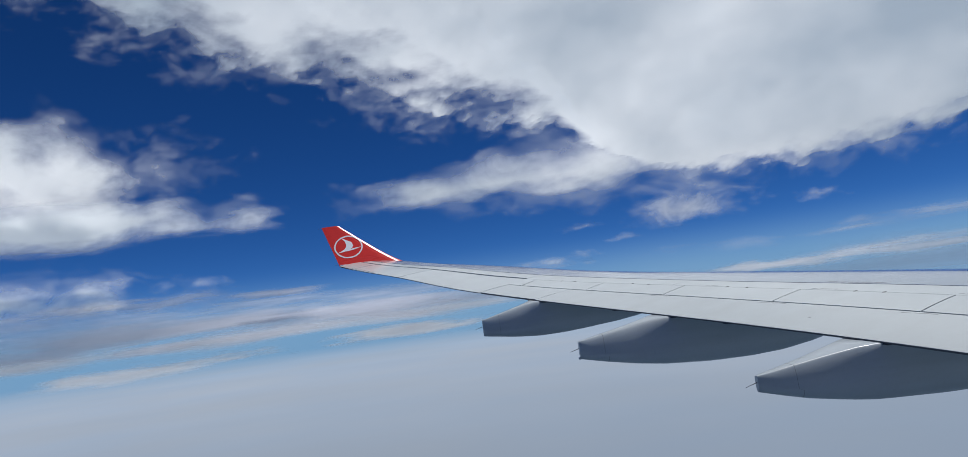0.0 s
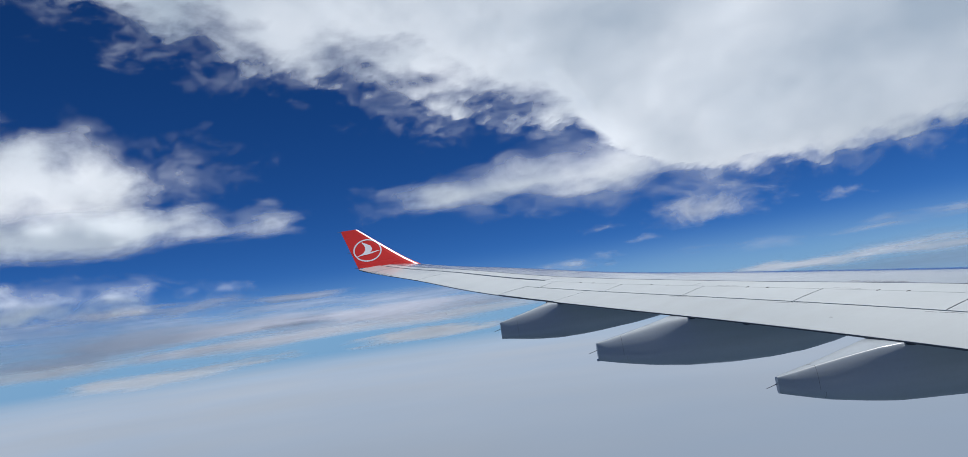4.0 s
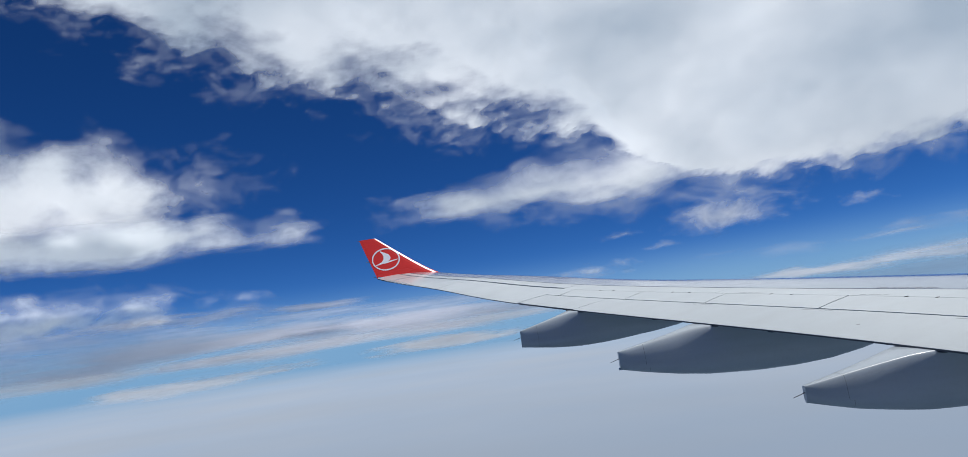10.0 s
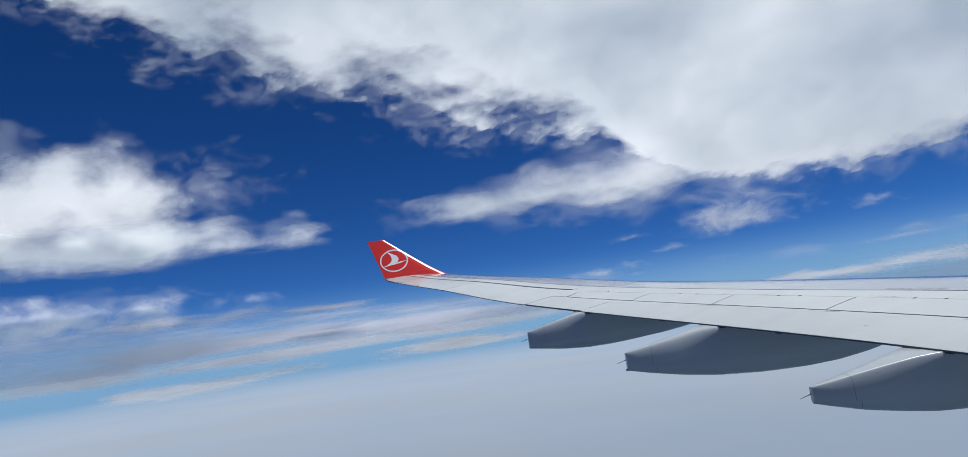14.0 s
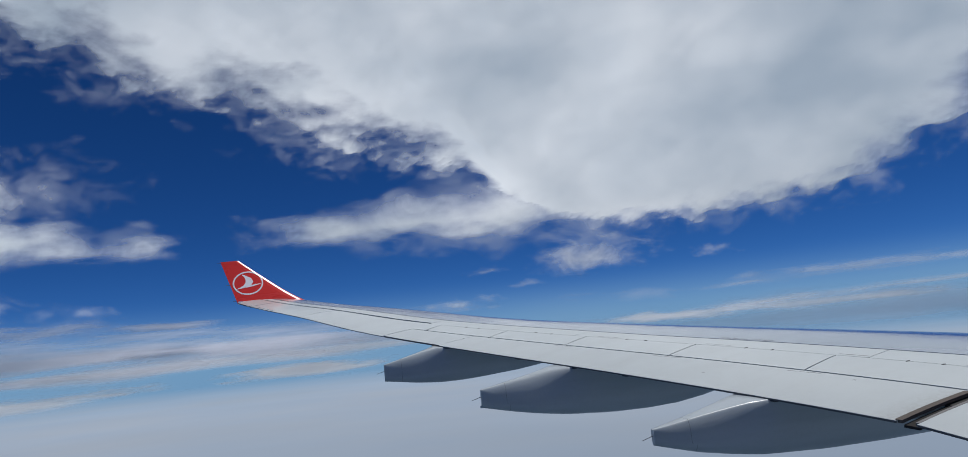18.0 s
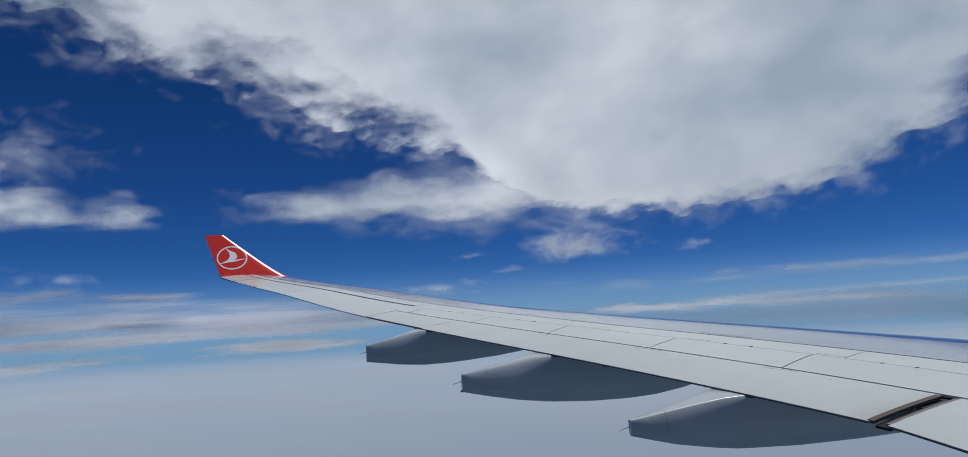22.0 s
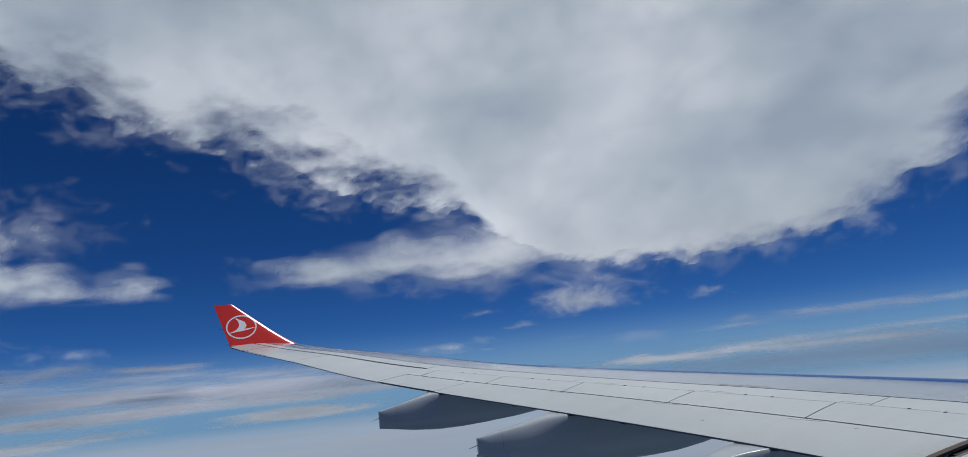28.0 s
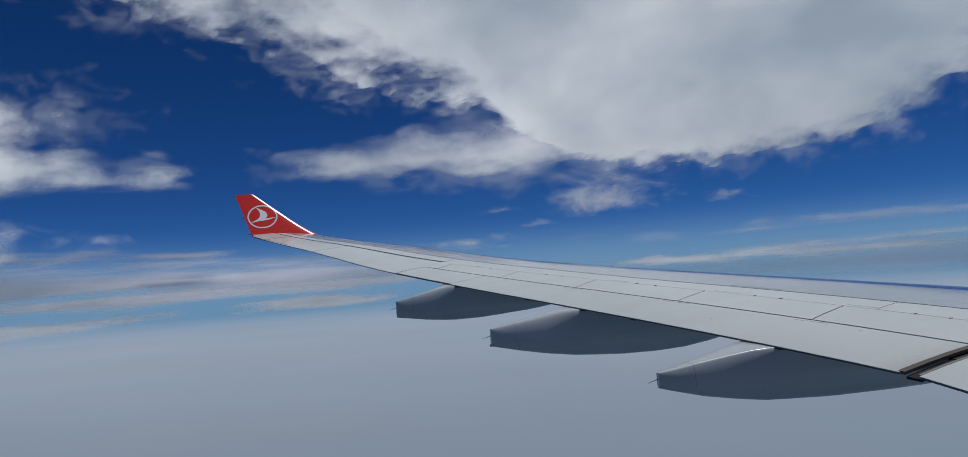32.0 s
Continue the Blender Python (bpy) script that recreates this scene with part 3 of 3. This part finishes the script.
def wedge(name, y0, y1, u1, material, parent, label="", blunt=0.018, lift=0.0, gap=0.012, nu=10, u0=0.0):
    """A trailing-edge surface: skin above and below, with a blunt rear edge."""
    nv = max(6, int((y1 - y0) / 0.5))
    top, bottom = [], []
    for k in range(nu + 1):
        rt, rb = [], []
        for j in range(nv + 1):
            y = y0 + gap + (y1 - y0 - 2 * gap) * j / nv
            u = u0 + (u1 - u0 - 0.012 / chord(y)) * k / nu
            p, q = on_wing(y, u, 1, -lift * (1 - k / nu)), on_wing(y, u, -1)
            q.z = min(q.z, p.z - blunt)
            rt.append(p)
            rb.append(q)
        top.append(rt)
        bottom.append(rb)
    ob = mesh_part(name, *closed(top, bottom), material, parent, label)
    # dark strip along the blunt edge
    secs = []
    for p, q in zip(top[0], bottom[0]):
        secs.append([(p.x + 0.012, p.y, p.z - 0.006), (p.x - 0.004, p.y, p.z - 0.004), (q.x - 0.004, q.y, q.z - 0.003), (q.x + 0.012, q.y, q.z - 0.003)])
    mesh_part("edge_seal", *loft(secs), EDGE, ob, "dark sealant along the trailing edge")
    return ob


airliner = tagged(new("airliner"), "airliner with light grey swept wing, red winglet and grey hull", "airplane")

# inner structure under the skin panels
secs = []
for y in steps(-0.6, 26.9, 60):
    us = [0.97 - 0.87 * i / 18 for i in range(19)]
    secs.append([on_wing(y, u, 1, 0.05) for u in us] + [on_wing(y, u, -1, -0.004) for u in reversed(us)])
mesh_part("wing_box", *loft(secs), CORE, airliner, "dark structure under the skin panels")

# lower skin
top, bottom = [], []
for u in steps(0.1, 0.93, 16):
    top.append([on_wing(y, u, -1, -0.02) for y in steps(-0.6, 26.95, 50)])
    bottom.append([on_wing(y, u, -1, 0.006) for y in steps(-0.6, 26.95, 50)])
mesh_part("lower_skin", *closed(top, bottom), WING, airliner)


def main_rear(y):
    return float(np.interp(y, (13.0, 19.5), (0.382, 0.438)))


# main upper skin in long panels
for a, b in ((-0.6, 4.6), (4.6, 14.0), (14.0, 26.95)):
    skin("skin_panel", (a, a), (b, b), main_rear, 0.655, SKIN, airliner, "satin grey metal upper skin panel", gap=0.002, gu=(0.028, 0.001), nu=10)
    skin("nose_panel", (a, a), (b, b), 0.655, 0.864, SLAT, airliner, "bare metal nose panel", gap=0.002, gu=(0.001, 0.004), nu=10)
# fixed strip ahead of the spoilers
for a, b in (((-0.6, -0.6), (8.9, 9.05)), ((8.9, 9.05), (13.9, 14.05)), ((13.9, 14.05), (18.2, 18.45))):
    skin("shroud_panel", a, b, 0.290, main_rear, SHROUD, airliner, gap=0.006, gu=(0.003, 0.022), nu=5)
skin("shroud_panel", (18.26, 18.45), (26.95, 26.95), 0.312, main_rear, SHROUD, airliner, gap=0.008, gu=(0.018, 0.02), nu=5)
# spoilers
edges = ((-0.6, -0.4), (3.2, 3.4), (6.95, 7.12), (9.05, 9.30), (11.13, 11.40), (13.27, 13.60), (15.29, 15.62), (17.40, 17.75))
for a, b in zip(edges, edges[1:]):
    skin("spoiler", a, b, 0.158, 0.289, SHROUD, airliner, "light grey spoiler panel lying flush", gap=0.01, gu=(0.013, 0.003), nu=6)
skin("skin_panel", (17.42, 17.77), (18.2, 18.2), 0.158, 0.300, WING, airliner, gap=0.008, nu=5)
# flaps, fixed trailing edge, ailerons
wedge("flap", 7.20, 15.722, 0.156, FLAP, airliner, "light grey outboard flap, retracted", blunt=0.012)
wedge("flap", -0.6, 7.02, 0.156, WING, airliner, "light grey inboard flap, retracted", blunt=0.012)
wedge("trailing_edge_panel", 15.72, 17.88, 0.156, WING, airliner, blunt=0.03, gap=0.002, u0=0.006)
wedge("aileron", 17.90, 22.30, 0.296, WING, airliner, "light grey aileron", blunt=0.016, gap=0.004)
wedge("aileron", 22.31, 25.80, 0.296, WING, airliner, "light grey aileron", blunt=0.016, gap=0.004)
wedge("tip_panel", 25.82, 27.02, 0.300, WING, airliner, blunt=0.03)
# slats round the leading edge
bounds = (0.5, 5.2, 9.6, 14.0, 18.4, 22.8, 26.9)
for a, b in zip(bounds, bounds[1:]):
    secs = []
    for y in steps(a + 0.008, b - 0.008, 10):
        us = [0.866 + 0.134 * (1 - (1 - i / 12) ** 2) for i in range(13)]
        ring = [on_wing(y, u, 1) for u in us] + [on_wing(y, u, -1) for u in reversed(us[3:-1])]
        inner = [p + Vector((-0.02, 0, -0.035)) for p in (on_wing(y, u, 1) for u in us[:3])]
        secs.append(ring + inner[::-1])
    mesh_part("slat", *loft(secs), SLAT, airliner, "bare metal slat")

# open joint between the flaps, with its rubber seals
def strip(name, y0, y1, u0, u1, dy, material, lift, label):
    top, bottom = [], []
    for u in steps(u0, u1, 8):
        a = y0 + dy * (u - u0) / (u1 - u0)
        b = y1 + dy * (u - u0) / (u1 - u0)
        top.append([on_wing(a, u, 1, -lift), on_wing(b, u, 1, -lift)])
        bottom.append([on_wing(a, u, 1, 0.03 - min(lift, 0)), on_wing(b, u, 1, 0.03 - min(lift, 0))])
    return mesh_part(name, *closed(top, bottom), material, airliner, label)


strip("seal", 7.165, 7.235, 0.003, 0.150, 0.0, SEAL, 0.006, "brown-black rubber flap seal")
strip("seal", 7.005, 7.04, 0.004, 0.150, 0.0, MARK, 0.003, "dark grey flap edge strip")
strip("joint_floor", 7.03, 7.18, 0.008, 0.152, 0.0, GAP, -0.06, "black floor of the flap joint")

# hinge fittings along the spoilers, small stencilled bars and scuffs
for y in (8.44, 8.05, 10.58, 10.18, 12.72, 12.34, 14.86, 14.45, 16.9, 16.5, 5.6, 5.2):
    p = on_wing(y, 0.290, 1)
    secs = []
    for t, w, h in ((-0.03, 0.009, 0.002), (-0.015, 0.015, 0.006), (0.015, 0.015, 0.007), (0.03, 0.008, 0.002)):
        secs.append([p + Vector((-0.37 * q + t, q, hh)) for q, hh in ((-w, -0.01), (w, -0.01), (w * 0.8, h), (-w * 0.8, h))])
    mesh_part("hinge_fitting", *loft(secs), DARK, airliner, "small dark hinge fitting")


def bar(y0, y1, u, width):
    top = [[on_wing(y, u, 1, -0.0015), on_wing(y, u + width, 1, -0.0015)] for y in steps(y0, y1, 3)]
    low = [[on_wing(y, u, 1, 0.003), on_wing(y, u + width, 1, 0.003)] for y in steps(y0, y1, 3)]
    mesh_part("stencil_bar", *closed(top, low), STENCIL_SCUFF, airliner, "small grey stencilled bar")


rng = random.Random(5)
for y0, y1, u in ((10.75, 11.6, 0.396), (10.75, 11.5, 0.404), (8.95, 9.35, 0.302), (10.9, 11.3, 0.302), (13.0, 13.3, 0.302)):
    y = y0
    while y < y1:
        w = rng.uniform(0.05, 0.16)
        bar(y, y + w, u, 0.0035)
        y += w + rng.uniform(0.03, 0.06)
# scuffs and smears at the spoiler corners, drawn with the same bars
for y in (9.05, 11.13, 13.27):
    for k in range(3):
        a = y - 0.30 + 0.16 * k + rng.uniform(0, 0.05)
        bar(a, a + rng.uniform(0.12, 0.2), 0.1475 - 0.002 * k, 0.0025)
for y, u in ((10.0, 0.07), (8.3, 0.135)):
    bar(y, y + 0.04, u, 0.003)


# ---- flap track fairings ----
def fairing(y_near, x_tail, top_tail, low, length, half, soft, label):
    """A canoe under the trailing edge: thin upright tail, flat top with soft shoulders, deep rounded belly."""
    yc = y_near + half
    k0 = yc / y_near
    x_tail, top_tail = x_tail * k0, top_tail * k0
    low = [(a, b * k0) for a, b in low]
    xe = x_te(yc)
    secs, n = [], 30
    for i in range(n + 1):
        f = i / n
        x = x_tail + length * f
        g = min(1.0, (x - x_tail) / (xe + 0.2 - x_tail))
        w = 0.035 + (half - 0.035) * g ** 0.75
        if f > 0.6:
            w *= math.sqrt(max(0.02, 1 - ((f - 0.6) / 0.42) ** 2))
        zb = np.interp(x - x_tail, [a for a, _ in low], [b for _, b in low])
        if x < xe:
            zt = top_tail + (z_te(yc) - 0.012 - top_tail) * (x - x_tail) / (xe - x_tail)
        else:
            zt = on_wing(yc, (x - xe) / chord(yc), -1, -0.02 * min(1, (x - xe) / 0.6)).z
        ring = []
        belly = math.sin(math.pi * g ** 0.8)
        wt = w * (1 - 0.035 * math.sin(math.pi * g ** 0.9))
        rx = min(0.014 + soft * (belly + 0.12 * g), wt * 0.6)
        rv = min(0.02 + (0.14 + 1.5 * soft) * belly, 0.45 * (zt - zb))
        for k in range(13):
            a = math.pi / 2 * k / 12
            ring.append((wt - rx + rx * math.sin(a), zt - rv + rv * math.cos(a)))
        z1 = zt - rv
        hgt = z1 - zb
        for k in range(1, 15):
            f2 = k / 14
            if f2 < 0.42:
                wid = wt + (w - wt) * math.sin(math.pi / 2 * f2 / 0.42) ** 0.8
            else:
                q = (f2 - 0.42) / 0.58
                wid = w * (1 - 0.12 * q) * math.sqrt(max(0.0, 1 - q ** 3.2))
            ring.append((wid, z1 - hgt * f2 ** 0.9))
        lean = 0.20 * g
        pts = [Vector((x, yc - dy, z - lean * dy)) for dy, z in ring]
        pts += [Vector((x, yc + dy, z + lean * dy)) for dy, z in reversed(ring[:-1])]
        secs.append(pts)
    ob = mesh_part("flap_fairing", *loft(secs), FAIRING, airliner, label, smooth=50)
    zl = low[0][1]
    zm = zl + (top_tail - zl) * 0.62
    rod("static_wick", (x_tail + 0.02, yc, zm), (x_tail - 0.15, yc, zm - 0.045), 0.006, 0.003, WICK, ob, "thin dark static wick")
    if 0.255 < half < 0.28:
        rod("drain_lip", (x_tail + 0.09, yc, zl + 0.015), (x_tail - 0.025, yc, zl + 0.012), 0.028, 0.018, FAIRING, ob)
    return ob, secs


LOW3 = ((0, -1.51), (0.3, -1.59), (0.63, -1.67), (1.0, -1.735), (1.43, -1.80), (2.4, -1.85), (3.4, -1.85), (4.3, -1.83), (5.2, -1.80), (6.4, -1.62))
LOW2 = ((0, -1.12), (0.43, -1.22), (0.95, -1.32), (1.49, -1.395), (2.27, -1.45), (3.0, -1.46), (3.5, -1.43), (4.1, -1.34), (4.6, -1.22), (5.6, -0.92))
LOW1 = ((0, -0.69), (0.35, -0.74), (0.69, -0.79), (1.2, -0.83), (1.7, -0.825), (2.13, -0.80), (2.8, -0.74), (3.3, -0.67), (3.8, -0.58), (4.8, -0.32))
for y_near, xt, zt, low, length, half, soft, label in (
        (8.63, 4.41, -1.32, LOW3, 6.3, 0.29, 0.035, "large grey canoe-shaped flap track fairing"),
        (12.0, 3.2, -0.84, LOW2, 5.5, 0.26, 0.10, "grey canoe-shaped flap track fairing"),
        (15.5, 2.17, -0.36, LOW1, 4.7, 0.25, 0.09, "outermost grey flap track fairing")):
    ob, secs = fairing(y_near, xt, zt, low, length, half, soft, label)
    # seam of the tail cap
    s0, s1 = [], []
    n = len(secs[0])
    zs = [p.z for p in secs[2]]
    kink = min(zs) + 0.27 * (max(zs) - min(zs))
    for p, q in zip(secs[2], secs[3]):
        f = 0.2 + (0.28 if p.z < kink and half > 0.25 else 0)
        s0.append(p.lerp(q, f))
        s1.append(p.lerp(q, f + 0.014))
    yc, zc = sum(p.y for p in s0) / n, sum(p.z for p in s0) / n
    grow = [[p + Vector((0, 0.003 if p.y > yc else -0.003, 0.002 if p.z > zc else -0.002)) for p in s] for s in (s0, s1)]
    mesh_part("seam", *loft(grow, caps=False), DARK, ob, "dark tail cap seam")
    if half > 0.28:
        k = next(i for i, p in enumerate(s1) if p.z < kink)
        rod("seam", s1[k] + Vector((0, 0.004, 0.0)), s1[k].lerp(secs[5][k], 0.6) + Vector((0, 0.003, 0.02)), 0.0025, 0.002, MARK, ob, "thin dark panel seam")


# dark brackets just under the trailing edge
def bracket(y0, y1, depth):
    secs = []
    for y in steps(y0, y1, 3):
        p = on_wing(y, 0.0, 1)
        secs.append([p + Vector((a, 0, b)) for a, b in ((0.05, -0.012), (-0.006, -0.020), (-0.010, -0.02 - depth), (0.05, -0.025 - depth))])
    mesh_part("bracket", *loft(secs), DARK, airliner, "small dark bracket under the trailing edge")


for y0, y1, depth in ((15.42, 15.95, 0.016), (11.96, 12.01, 0.02), (8.58, 8.64, 0.02), (13.3, 13.38, 0.012), (10.9, 10.97, 0.015)):
    bracket(y0, y1, depth)


# ---- winglet ----
def winglet_section(h):
    """Leading and trailing ends of the winglet's section at height fraction h."""
    te = Vector((-1.05 - 0.52 * h, 27.05 + 0.65 * h, 1.99 + 1.50 * h))
    le = Vector((1.0 + 0.16 * (1 - h) ** 6 - 1.95 * h + 0.0 * h, 27.05 + 0.65 * h, 1.925 + 1.565 * h))
    return te, le


W_IN = Vector((0, -0.917, 0.398))


def winglet_half(s, c):
    """Half thickness: a small round nose, a broad sloping leading face, then a long taper."""
    p = 0.663 * s * c
    p1, fall = 0.035 + 0.018 * c, 0.045 * c
    face = 0.405 * p if p < p1 else 0.405 * (p1 + fall * (1 - math.exp(-(p - p1) / fall)))
    full = 0.005 * (1 - math.exp(-p / 0.004)) + face
    return full * max(0.0, 1 - s) ** 0.7 + 0.004 * min(1, s * 20)


secs = []
for h in steps(-0.03, 1.0, 16):
    te, le = winglet_section(h)
    c = (le - te).length
    ss = [(i / 24) ** 2 for i in range(25)]
    inner = [le.lerp(te, s) + W_IN * max(winglet_half(s, c), 0.003 if s else 0) for s in ss]
    outer = [le.lerp(te, s) - W_IN * max(winglet_half(s, c), 0.003) for s in ss[1:]]
    secs.append(inner + outer[::-1])
winglet = mesh_part("winglet", *loft(secs), RED, airliner, "glossy red winglet", smooth=50)


def on_winglet(x, z, lift):
    h = (z - 1.98) / 1.51
    te, le = winglet_section(h)
    s = min(max((le.x - x) / (le.x - te.x), 0.0), 1.0)
    return le.lerp(te, s) + W_IN * (winglet_half(s, (le - te).length) + lift)


def decal(name, outline_out, outline_in, label):
    top = [[on_winglet(*p, 0.004), on_winglet(*q, 0.004)] for p, q in zip(outline_out, outline_in)]
    low = [[on_winglet(*p, -0.004), on_winglet(*q, -0.004)] for p, q in zip(outline_out, outline_in)]
    return mesh_part(name, *closed(top, low), WHITE, winglet, label, smooth=0)


ring_a = [2 * math.pi * k / 56 for k in range(57)]
decal("emblem_ring", [(-0.675 + 0.505 * math.cos(a), 2.655 + 0.425 * math.sin(a)) for a in ring_a],
      [(-0.675 + 0.455 * math.cos(a), 2.655 + 0.378 * math.sin(a)) for a in ring_a], "white ring emblem")
left = [(-1.08, 2.455), (-0.95, 2.50), (-0.83, 2.57), (-0.76, 2.66), (-0.75, 2.76), (-0.79, 2.87), (-0.87, 2.965)]
right = [(-1.06, 2.445), (-0.88, 2.475), (-0.70, 2.515), (-0.55, 2.60), (-0.50, 2.70), (-0.56, 2.83), (-0.84, 2.975)]
decal("emblem_sweep", left, right, "white curved emblem shape")
decal("emblem_line", [(-0.75, 2.53), (-0.5, 2.59), (-0.24, 2.625)], [(-0.75, 2.49), (-0.5, 2.535), (-0.24, 2.612)], "white emblem line")
for h in (0.03, 0.42, 0.98):
    te, le = winglet_section(h)
    rod("static_wick", te + Vector((0.02, 0, 0)), te + Vector((-0.13, 0.0, 0.008)), 0.010, 0.005, WICK, winglet, "thin dark static wick")

# pale fillet where the winglet meets the wing
secs = []
for i in range(13):
    te, le = winglet_section(0.0)
    p = le.lerp(te, 0.09 + i / 12 * 0.895)
    c = math.sin(math.pi * min(1, i / 12 + 0.06)) * 0.5 + 0.5
    secs.append([p + Vector((0, -0.16 * c, -0.03)), p + Vector((0, -0.09 * c, 0.004)), p + Vector((0, -0.05, 0.035)), p + Vector((0, 0.05, 0.035)), p + Vector((0, 0.05, -0.06))])
mesh_part("winglet_fillet", *loft(secs), WHITE, airliner, "pale fillet at the foot of the winglet", smooth=60)
# dischargers on the tip's trailing edge
for i in range(6):
    y = 24.3 + 0.33 * i
    p = on_wing(y, 0.012, 1)
    rod("static_wick", p + Vector((0.05, 0, 0.006)), p + Vector((-0.11, 0.02, -0.004)), 0.02, 0.012, WING, airliner, "stubby grey static wick base")

# ---- unseen hull added behind the camera ----
secs = []
for x in steps(-14, 22, 36):
    secs.append([(x, -3.10 + 2.82 * math.cos(2 * math.pi * k / 64), -0.5 + 2.82 * math.sin(2 * math.pi * k / 64)) for k in range(64)])
mesh_part("fuselage", *loft(secs), HULL, airliner, "grey painted hull")
